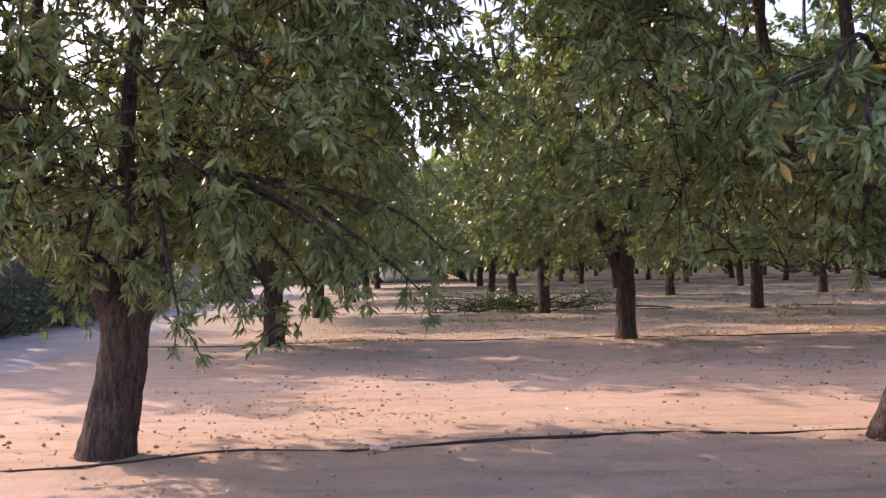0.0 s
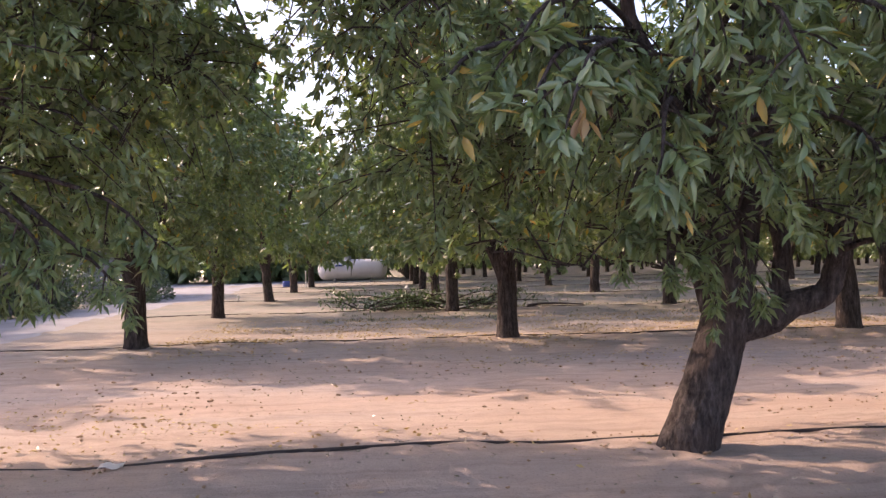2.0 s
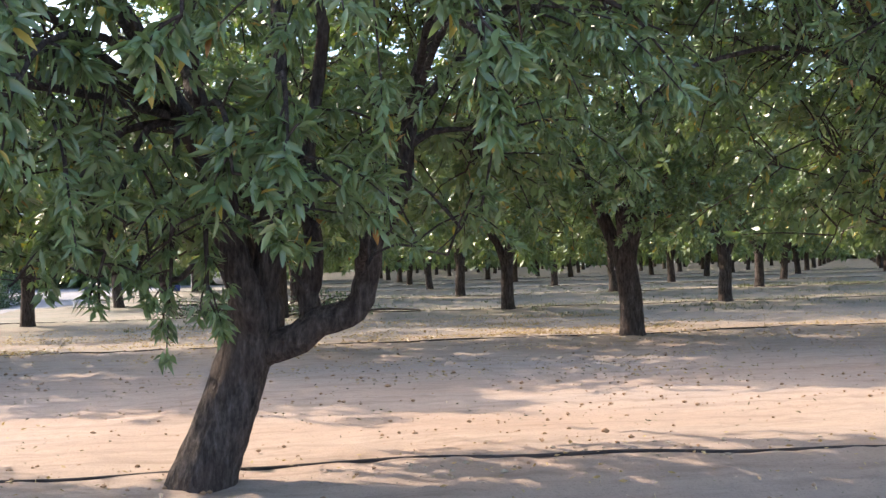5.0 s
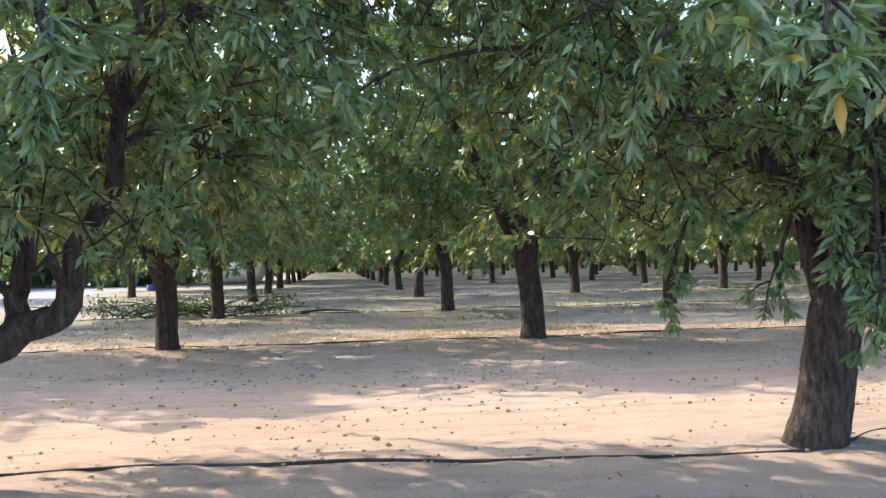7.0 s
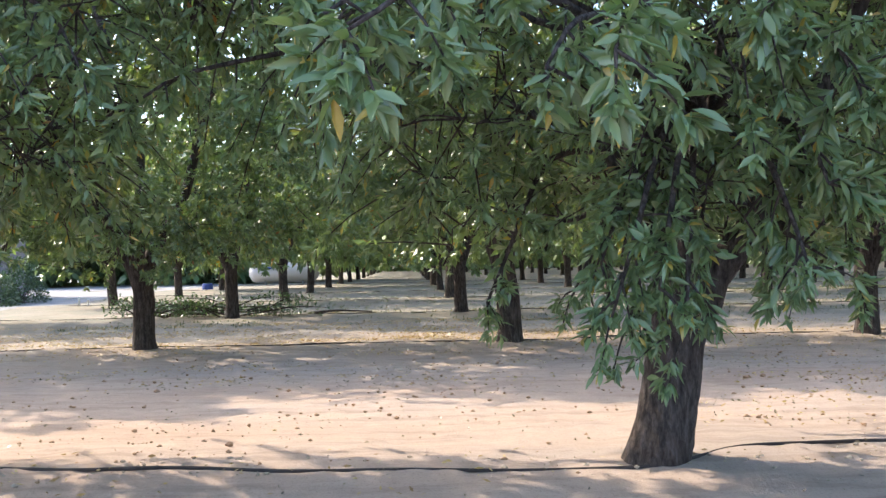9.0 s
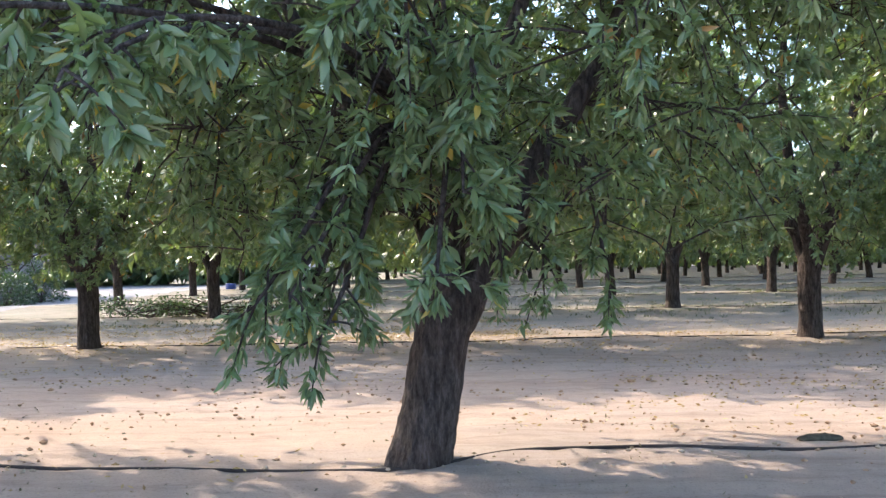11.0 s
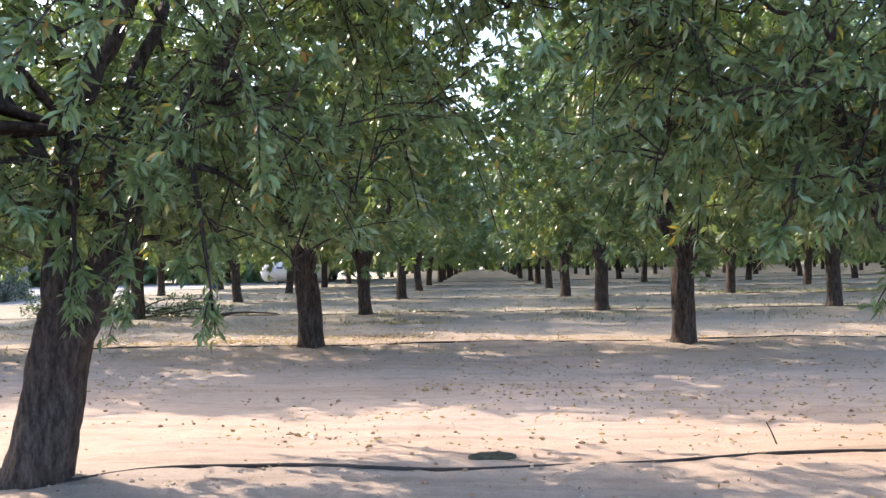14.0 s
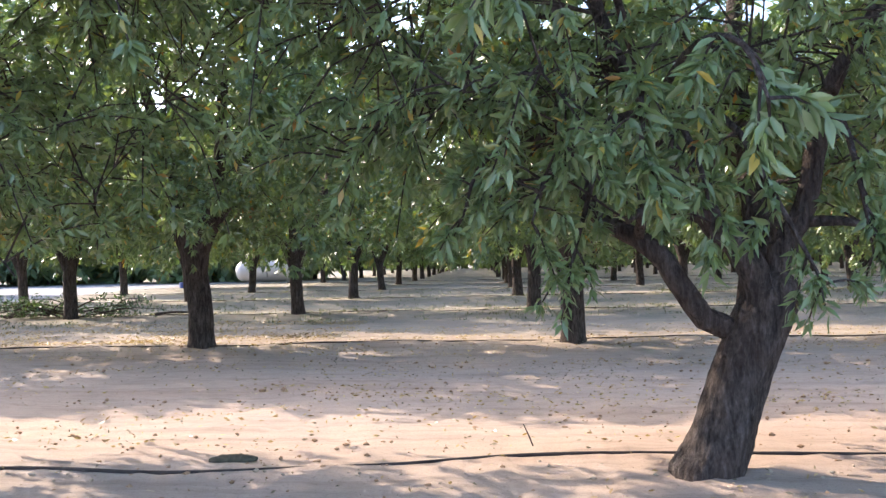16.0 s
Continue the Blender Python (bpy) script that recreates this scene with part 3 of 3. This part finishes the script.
# ---- white gas tank beyond the orchard ----
def gas_tank(x, y):
    root = tagged(new("gas_tank"), "large white horizontal gas tank on short legs", "tank")
    bm = bmesh.new()
    rings = []
    L, R = 2.9, 0.56
    prof = [(-L / 2 - 0.45 * math.cos(a), R * math.sin(a)) for a in np.linspace(0.02, math.pi / 2, 9)] + [(L / 2 + 0.45 * math.sin(a), R * math.cos(a)) for a in np.linspace(0, math.pi / 2 - 0.02, 9)]
    for px, r in prof:
        rings.append([bm.verts.new((px, r * math.cos(b), r * math.sin(b))) for b in np.linspace(0, 2 * math.pi, 28, endpoint=False)])
    for p, q in zip(rings, rings[1:]):
        for k in range(28):
            bm.faces.new((p[k], p[(k + 1) % 28], q[(k + 1) % 28], q[k])).smooth = True
    bm.faces.new(rings[0]), bm.faces.new(rings[-1][::-1])
    shell = part("tank_shell", bm, TANK, root)
    shell.location = (0, 0, 0.72)
    for dx in (-1.0, 1.0):
        bm = bmesh.new()
        bmesh.ops.create_cube(bm, size=1, matrix=Matrix.Translation((dx, 0, 0.15)) @ Matrix.Diagonal((0.1, 0.7, 0.32, 1)))
        part("leg", bm, STEEL, root)
    bm = bmesh.new()
    bmesh.ops.create_cone(bm, segments=16, radius1=0.2, radius2=0.17, depth=0.2, cap_ends=True, matrix=Matrix.Translation((-0.25, 0, 1.36)))
    part("valve_dome", bm, STEEL, root)
    v, f = tube([(-0.1, (R + 0.015) * math.sin(a), 0.72 + (R + 0.015) * math.cos(a)) for a in np.linspace(-2.2, 2.2, 25)], np.full(25, 0.022), 6)
    mesh_from("strap", v, f, STEEL, root)
    v, f = tube([(-0.95 + 0.01 * k, -(R + 0.004) * math.sin(1.15), 0.72 + (R + 0.004) * math.cos(1.15)) for k in range(36)], np.full(36, 0.05), 6)
    mesh_from("label_patch", v, f, BLUE, root, "small faded blue label")
    root.matrix_basis = pose(x, y, 0, 0, 0, 4)


gas_tank(-0.65, 50.0)

# ---- left of the orchard: grey lane, board fence, hedge, house, shade trees ----
def box(bm, x0, y0, z0, x1, y1, z1):
    bmesh.ops.create_cube(bm, size=1, matrix=Matrix.Translation(((x0 + x1) / 2, (y0 + y1) / 2, (z0 + z1) / 2)) @ Matrix.Diagonal((x1 - x0, y1 - y0, z1 - z0, 1)))


def boxed(name, mat, parent, *dims, label="", bevel=0.0):
    bm = bmesh.new()
    box(bm, *dims)
    if bevel:
        bmesh.ops.bevel(bm, geom=bm.edges[:], offset=bevel, segments=2, affect="EDGES")
    return part(name, bm, mat, parent, label)


def lane():
    ys = np.concatenate([np.arange(-30, 32, 0.5), np.arange(32, 62, 1.0)])
    us = np.linspace(0, 1, 16)
    left = np.where(ys < 36, -7.4, -7.4 - np.clip((ys - 36) * 1.6, 0, 24))
    right = -4.75 - 0.25 * np.sin(ys * 0.35) + np.clip((ys - 44) * 0.3, 0, 1.0)
    gx = left[:, None] + (right - left)[:, None] * us
    gy = np.repeat(ys[:, None], 16, 1)
    gz = ground_height(gx, gy) + 0.012
    gz[:, -1] -= 0.03
    gz[:, 0] -= 0.03
    i, j = np.meshgrid(np.arange(len(ys) - 1), np.arange(15), indexing="ij")
    a = i * 16 + j
    f = np.stack([a, a + 1, a + 17, a + 16], -1).reshape(-1, 4)
    tagged(mesh_from("road", np.stack([gx, gy, gz], -1).reshape(-1, 3), f, LANE), "pale grey packed gravel lane beside the orchard", "road", kind="structure")


lane()


def board_fence(y0, n):
    root = tagged(new("board_fence"), "weathered grey board fence along the gravel lane", "fence")
    for k in range(n + 1):
        boxed("post", FENCE, root, -0.05, k * 2.0 - 0.05, 0, 0.05, k * 2.0 + 0.05, 1.65, bevel=0.008)
    board = None
    for k in range(n * 13):
        if board is None:
            board = boxed("board", FENCE, root, 0.05, 0.055, 0.06, 0.07, 0.055 + 0.135, 1.55)
        else:
            c = board.copy()
            scene.collection.objects.link(c)
            c.location = (0, k * 2.0 / 13, 0.02 * math.sin(k * 2.7))
    root.matrix_basis = pose(-7.6, y0, 0)


board_fence(9.0, 8)


def clump(name, label, category, mat, n, centre, size, leaf, seed, group=""):
    """A leafy bush: many small leaves on short stems."""
    rg = np.random.default_rng(seed)
    root = tagged(new(name), label, category, group)
    d = rg.normal(0, 1, (n, 3))
    d /= np.linalg.norm(d, axis=1)[:, None]
    d[:, 2] = np.abs(d[:, 2])
    ph = rg.uniform(0, 6, 3)
    r = (1 - 0.4 * rg.random(n) ** 2) * (1 + 0.18 * np.sin(4 * d[:, 0] + ph[0]) * np.sin(3 * d[:, 1] + ph[1]))
    p = d * r[:, None] * np.array(size)
    L = leaf * rg.uniform(0.7, 1.3, n)
    v, f = leaves(p, d * 0.6 + rg.normal(0, 0.7, (n, 3)), L, L * 0.4, 0, rg)
    tagged(mesh_from("foliage", v, f, mat, root), kind="stuff")
    stems = [tube(spline([(0, 0, -0.05), q * 0.5 + rg.normal(0, 0.05, 3), q * 0.95], 5), np.linspace(0.02, 0.006, 5), 4) for q in p[:: max(1, n // 24)]]
    tagged(mesh_from("stem_tangle", *join(stems), BARK, root), kind="stuff")
    root.matrix_basis = pose(*centre)
    return root


for k in range(8):
    y = 13.5 + 2.5 * k
    clump("hedge_shrub", "dark green hedge shrub in front of the board fence", "shrub", HEDGE, 2600, (-7.5 - 0.1 * (k % 2) + (0.9 if k > 5 else 0), y, 0), (0.7, 1.5, 1.15 + 0.2 * (k % 3)), 0.11, 60 + k, "hedge along the lane")


def house(x, y):
    root = tagged(new("house"), "grey sided single storey house with white framed windows", "house")
    w, d, h = 11.0, 7.0, 2.9
    openings = [(1.6, 1.45, 1.0, 1.15), (4.6, 1.45, 1.0, 1.15), (8.0, 1.45, 1.4, 1.15)]
    xs = [0.0]
    for ox, oz, ow, oh in openings:       # wall in pieces round the openings
        boxed("wall", WALL, root, xs[-1], 0, 0, ox, 0.18, h)
        boxed("wall", WALL, root, ox, 0, 0, ox + ow, 0.18, oz)
        boxed("wall", WALL, root, ox, 0, oz + oh, ox + ow, 0.18, h)
        xs.append(ox + ow)
        win = boxed("window", WHITE, root, ox - 0.08, -0.05, oz - 0.10, ox + ow + 0.08, -0.002, oz - 0.0)
        for a, b, c, e in ((-0.08, 0.0, 0, oh), (ow, ow + 0.08, 0, oh), (-0.08, ow + 0.08, oh, oh + 0.09), (ow / 2 - 0.025, ow / 2 + 0.025, 0, oh)):
            boxed("frame", WHITE, win, ox + a, -0.04, oz + c, ox + b, 0.06, oz + e)
        boxed("pane", PANE, win, ox, 0.07, oz, ox + ow, 0.09, oz + oh)
    boxed("wall", WALL, root, xs[-1], 0, 0, w, 0.18, h)
    boxed("wall", WALL, root, 0, 0.18, 0, 0.18, d, h)
    boxed("wall", WALL, root, w - 0.18, 0.18, 0, w, d, h)
    boxed("wall", WALL, root, 0.18, d - 0.18, 0, w - 0.18, d, h)
    bm = bmesh.new()
    vs = [bm.verts.new(c) for c in ((-0.5, -0.6, h - 0.02), (w + 0.5, -0.6, h - 0.02), (w + 0.5, d + 0.6, h - 0.02), (-0.5, d + 0.6, h - 0.02), (-0.5, d / 2, h + 1.5), (w + 0.5, d / 2, h + 1.5))]
    for ids in ((0, 1, 5, 4), (2, 3, 4, 5), (0, 4, 3), (1, 2, 5), (3, 2, 1, 0)):
        bm.faces.new([vs[i] for i in ids])
    part("roof", bm, ROOF, root)
    boxed("gutter", WHITE, root, -0.5, -0.72, h - 0.1, w + 0.5, -0.6, h + 0.02)
    root.matrix_basis = pose(x, y, 0)


house(-20.5, 31.0)


def shade_tree(x, y, turn, size, kinds):
    c = copy_thing(kinds[int(rng.integers(len(kinds)))], pose(x, y, -0.05, 0, 0, turn))
    c.scale = (size, size, size)
    c.name = "shade_tree"
    tagged(c, "leafy dark green shade tree beyond the gravel lane", "tree", "shade trees beyond the lane")


for k, (x, y, sc) in enumerate([(-10.2, 14.5, 1.25), (-12.6, 19.5, 1.2), (-16.5, 21, 1.1), (-18.5, 26, 1.0), (-14, 10.5, 1.0), (-20, 17, 1.1), (-24, 24, 1.2)]):
    shade_tree(x, y, 77 * k, sc, FAR)
for k in range(30):
    shade_tree(-40 + 1.9 * k + rng.uniform(-1, 1) if k < 22 else -46 + 3 * (k - 22), 58 + rng.uniform(-2, 6) if k < 22 else 46 + rng.uniform(-4, 6), 50 * k, rng.uniform(0.95, 1.5), BACK)
for k in range(42):       # trees that close the far end of the orchard
    shade_tree(-46 + 4.0 * k + rng.uniform(-0.8, 0.8), 119 + rng.uniform(-2, 4), 31 * k, rng.uniform(1.2, 1.7), BACK)
BACK[0].matrix_basis = pose(-52, 60, -0.05)
tagged(BACK[0], "leafy dark green shade tree beyond the gravel lane", "tree", "shade trees beyond the lane").name = "shade_tree"


def riser(x, y, h):
    root = tagged(new("pipe_riser"), "thin white plastic irrigation riser with a cap", "pipe", "irrigation risers")
    bm = bmesh.new()
    bmesh.ops.create_cone(bm, segments=10, radius1=0.025, radius2=0.025, depth=h, cap_ends=True, matrix=Matrix.Translation((0, 0, h / 2)))
    part("pipe", bm, WHITE, root)
    bm = bmesh.new()
    bmesh.ops.create_cone(bm, segments=10, radius1=0.038, radius2=0.03, depth=0.06, cap_ends=True, matrix=Matrix.Translation((0, 0, h + 0.02)))
    part("cap", bm, WHITE, root)
    root.matrix_basis = pose(x, y, float(ground_height(x, y)) - 0.02)


riser(-3.9, 28.5, 0.22)
riser(-2.6, 43.0, 0.75)
riser(-3.2, 27.3, 0.15)


def barrel(x, y):
    root = tagged(new("plastic_tub"), "low blue plastic tub standing at the lane side", "tub")
    bm = bmesh.new()
    rings = []
    for z, r in ((0, 0.26), (0.03, 0.28), (0.28, 0.29), (0.30, 0.305), (0.33, 0.29), (0.56, 0.29), (0.58, 0.305), (0.61, 0.29), (0.85, 0.28), (0.88, 0.26), (0.87, 0.24)):
        rings.append([bm.verts.new((r * math.cos(a), r * math.sin(a), z)) for a in np.linspace(0, 6.2832, 18, endpoint=False)])
    for p, q in zip(rings, rings[1:]):
        for k in range(18):
            bm.faces.new((p[k], p[(k + 1) % 18], q[(k + 1) % 18], q[k]))
    bm.faces.new(rings[-1])
    bmesh.ops.scale(bm, verts=bm.verts[:], vec=(0.9, 0.7, 0.32))
    part("shell", bm, BLUE, root)
    root.matrix_basis = pose(x, y, 0)


barrel(-3.6, 44.5)


# ---- pile of cut branches under the third row ----
def brush_pile(x, y):
    rg = np.random.default_rng(90)
    root = tagged(new("brush_pile"), "low pile of pruned leafy almond branches on the soil", "branches")
    sets = []
    for k in range(34):
        a = rg.uniform(-0.5, 0.5) + (math.pi if rg.random() < 0.5 else 0)
        o = np.array([rg.uniform(-1.5, 1.5), rg.uniform(-0.5, 0.5), rg.uniform(0.0, 0.16)])
        ln = rg.uniform(0.6, 1.5)
        e = o + np.array([math.cos(a) * ln, math.sin(a) * ln, rg.uniform(-0.02, 0.32)])
        e[2] = max(e[2], 0.02)
        line = spline([o, (o + e) / 2 + np.array([0, 0, rg.uniform(0, 0.15)]), e], 8)
        mesh_from("branch", *tube(line, np.linspace(0.02, 0.005, 8), 5), BARK, root)
        q = np.repeat(line[2:], 14, 0) + rg.normal(0, 0.06, (84, 3))
        q[:, 2] = np.maximum(q[:, 2], 0.03)
        L = 0.1 * rg.uniform(0.6, 1.2, 84)
        sets.append(leaves(q, rg.normal(0, 1, (84, 3)), L, L * 0.33, 0, rg))
    tagged(mesh_from("foliage", *join(sets), HEDGE, root), kind="stuff")
    root.matrix_basis = pose(x, y, float(ground_height(x, y)) - 0.02)


brush_pile(1.9, 19.6)
stick = mesh_from("stick", *tube(spline([(0, 0, 0.03), (0.5, 0.05, 0.06), (1.2, -0.1, 0.03)], 8), np.linspace(0.03, 0.015, 8), 7), BARK)
stick.location = (4.2, 19.6, float(ground_height(4.2, 19.6)))
tagged(stick, "long bare cut branch lying on the soil", "stick")


# ---- small things on the soil ----
def scatter(n, seed, x0, x1, y0, y1):
    rg = np.random.default_rng(seed)
    x, y = rg.uniform(x0, x1, n), rg.uniform(y0, y1, n)
    keep = np.array([noise.noise((a * 0.55, b * 1.3, seed)) for a, b in zip(x, y)]) + rg.normal(0, 0.22, n) > 0.08
    x, y = x[keep], y[keep]
    return rg, np.stack([x, y, ground_height(x, y)], 1)


def litter(name, label, spots, mat, leaf):
    sets = []
    for n, seed, *area in spots:
        rg, p = scatter(n, seed, *area)
        w = rg.normal(0, 1, p.shape)
        w[:, 2] *= 0.25
        L = leaf * rg.uniform(0.5, 1.2, len(p))
        p[:, 2] += 0.012
        sets.append(leaves(p, w, L, L * 0.36, 0, rg))
    tagged(mesh_from(name, *join(sets), mat), label, "leaf litter", kind="stuff")


litter("leaf_litter", "scattered yellow and brown fallen almond leaves on the soil",
       [(1200, 1, -2.2, 1.5, 5.8, 7.6), (26000, 2, -2, 9, 12.6, 17.8), (2500, 3, 2, 16, 8.6, 10.6), (7000, 4, 6, 20, 12.6, 15.8), (900, 5, -4, 14, 4.6, 5.9), (6000, 6, -3, 18, 11.2, 12.8),
        (2500, 7, 0, 20, 20, 24), (700, 8, -3, 14, 2.6, 4.6), (900, 9, 8, 14, 6.2, 8.2), (1500, 10, 9, 14, 7.6, 9.0)], DRY, 0.045)
litter("husk_litter", "small grey brown bits of husk and twig strewn over the soil",
       [(14000, 11, -1, 18, 8.6, 12.4), (16000, 12, -1, 20, 13.5, 22), (2500, 13, -3, 15, 6.0, 8.6), (2500, 14, -3, 14, 3.2, 5.6)], HUSK, 0.032)


def clods(name, label, spots, mat):
    vs, fs = [], []
    base = np.array([(1, 0, 0), (-1, 0, 0), (0, 1, 0), (0, -1, 0), (0, 0, 1), (0, 0, -1), (0.6, 0.6, 0.5), (-0.6, 0.6, 0.5), (-0.6, -0.6, 0.5), (0.6, -0.6, 0.5)], float)
    tri = np.array([(0, 6, 9), (6, 4, 9), (6, 2, 7), (6, 7, 4), (7, 1, 8), (7, 8, 4), (8, 3, 9), (8, 9, 4), (0, 2, 6), (2, 1, 7), (1, 3, 8), (3, 0, 9), (0, 5, 2), (2, 5, 1), (1, 5, 3), (3, 5, 0)])
    for n, seed, size, *area in spots:
        rg, p = scatter(n, seed, *area)
        for q in p:
            r = size * (0.35 + rg.random() ** 3 * 1.6)
            vs.append(q + np.array([0, 0, r * 0.2]) + base * rg.uniform(0.7, 1.25, (10, 1)) * np.array([r * rg.uniform(0.9, 1.4), r, r * 0.85]))
            fs.append(tri)
    v, f = join(list(zip(vs, fs)))
    tagged(mesh_from(name, v, f, mat, smooth=False), label, "clods", kind="stuff")


clods("soil_clods", "small dry lumps of soil scattered over the ground",
      [(3200, 21, 0.009, -4, 14, 5.6, 8.5), (35, 24, 0.017, -4, 14, 5.6, 9.5), (1800, 22, 0.008, -4, 14, 3.0, 5.6), (2500, 23, 0.011, -3, 16, 8.5, 13)], CLOD)
clods("hull_bits", "pale bits of almond hull along the drip hose", [(1300, 31, 0.009, -4, 14.5, 5.1, 5.75), (300, 32, 0.009, -4, 14, 3.5, 5.2)], HULL)


def weeds():
    rg, p = scatter(4200, 44, 1, 26, 19.5, 34)
    p2 = scatter(900, 45, 0, 16, 16.5, 20)[1]
    p3 = scatter(700, 46, 16.5, 22, 27.5, 31)[1]
    p4 = scatter(3000, 47, 0, 40, 34, 60)[1]
    p = np.concatenate([p, p2, p3, p3 + np.array([0.07, 0.05, 0]), p4])
    p = np.repeat(p, 5, 0) + rg.normal(0, 0.04, (len(p) * 5, 3)) * np.array([1, 1, 0])
    L = rg.uniform(0.03, 0.085, len(p))
    w = rg.normal(0, 0.5, p.shape) + np.array([0, 0, 1.0])
    tagged(mesh_from("weeds", *leaves(p, w, L, L * 0.25, 0, rg), GRASS), "thin patches of low dry weeds between the rows", "weeds", kind="stuff")


weeds()


def bark_piece(x, y):
    """A curled strip of bark, open below."""
    us, a = np.linspace(-1, 1, 15), np.linspace(-0.2, math.pi + 0.2, 11)
    rg = np.random.default_rng(7)
    r = 0.042 * np.sqrt(1 - 0.85 * us ** 2)[:, None] * (1 + rg.normal(0, 0.09, (15, 11)))
    v = np.stack([np.repeat(us[:, None] * 0.13, 11, 1), r * np.cos(a), 0.75 * r * np.sin(a) + 0.012], -1).reshape(-1, 3)
    i, j = np.meshgrid(np.arange(14), np.arange(10), indexing="ij")
    q = i * 11 + j
    ob = mesh_from("bark_strip", v, np.stack([q, q + 1, q + 12, q + 11], -1).reshape(-1, 4), BARKCHIP)
    so = ob.modifiers.new("thick", "SOLIDIFY")
    so.thickness = 0.008
    ob.matrix_basis = pose(x, y, float(ground_height(x, y)) - 0.004, 0, 0, 4)
    tagged(ob, "curled greenish brown strip of bark on bare soil", "bark")


bark_piece(9.74, 5.86)
twig = mesh_from("twig", *tube(spline([(0, 0, -0.02), (-0.03, 0.0, 0.06), (-0.06, 0.01, 0.125)], 7), np.linspace(0.005, 0.003, 7), 6), BARK)
twig.location = (11.37, 6.2, float(ground_height(11.37, 6.2)))
tagged(twig, "thin dry twig stuck upright in the soil", "twig")


def scrap(x, y):
    n = 7
    g = np.linspace(-1, 1, n)
    gx, gy = np.meshgrid(g * 0.06, g * 0.05, indexing="ij")
    gz = 0.02 + 0.008 * np.sin(gx * 60) * np.cos(gy * 70) + 0.1 * np.abs(gx) * (gy > 0)
    i, j = np.meshgrid(np.arange(n - 1), np.arange(n - 1), indexing="ij")
    q = i * n + j
    ob = mesh_from("paper_scrap", np.stack([gx, gy, gz], -1).reshape(-1, 3), np.stack([q, q + n, q + n + 1, q + 1], -1).reshape(-1, 4), PAPER)
    ob.modifiers.new("thick", "SOLIDIFY").thickness = 0.003
    ob.location = (x, y, float(ground_height(x, y)))
    tagged(ob, "crumpled pale paper scrap lying on the drip hose", "paper")


scrap(-0.28, 5.31)
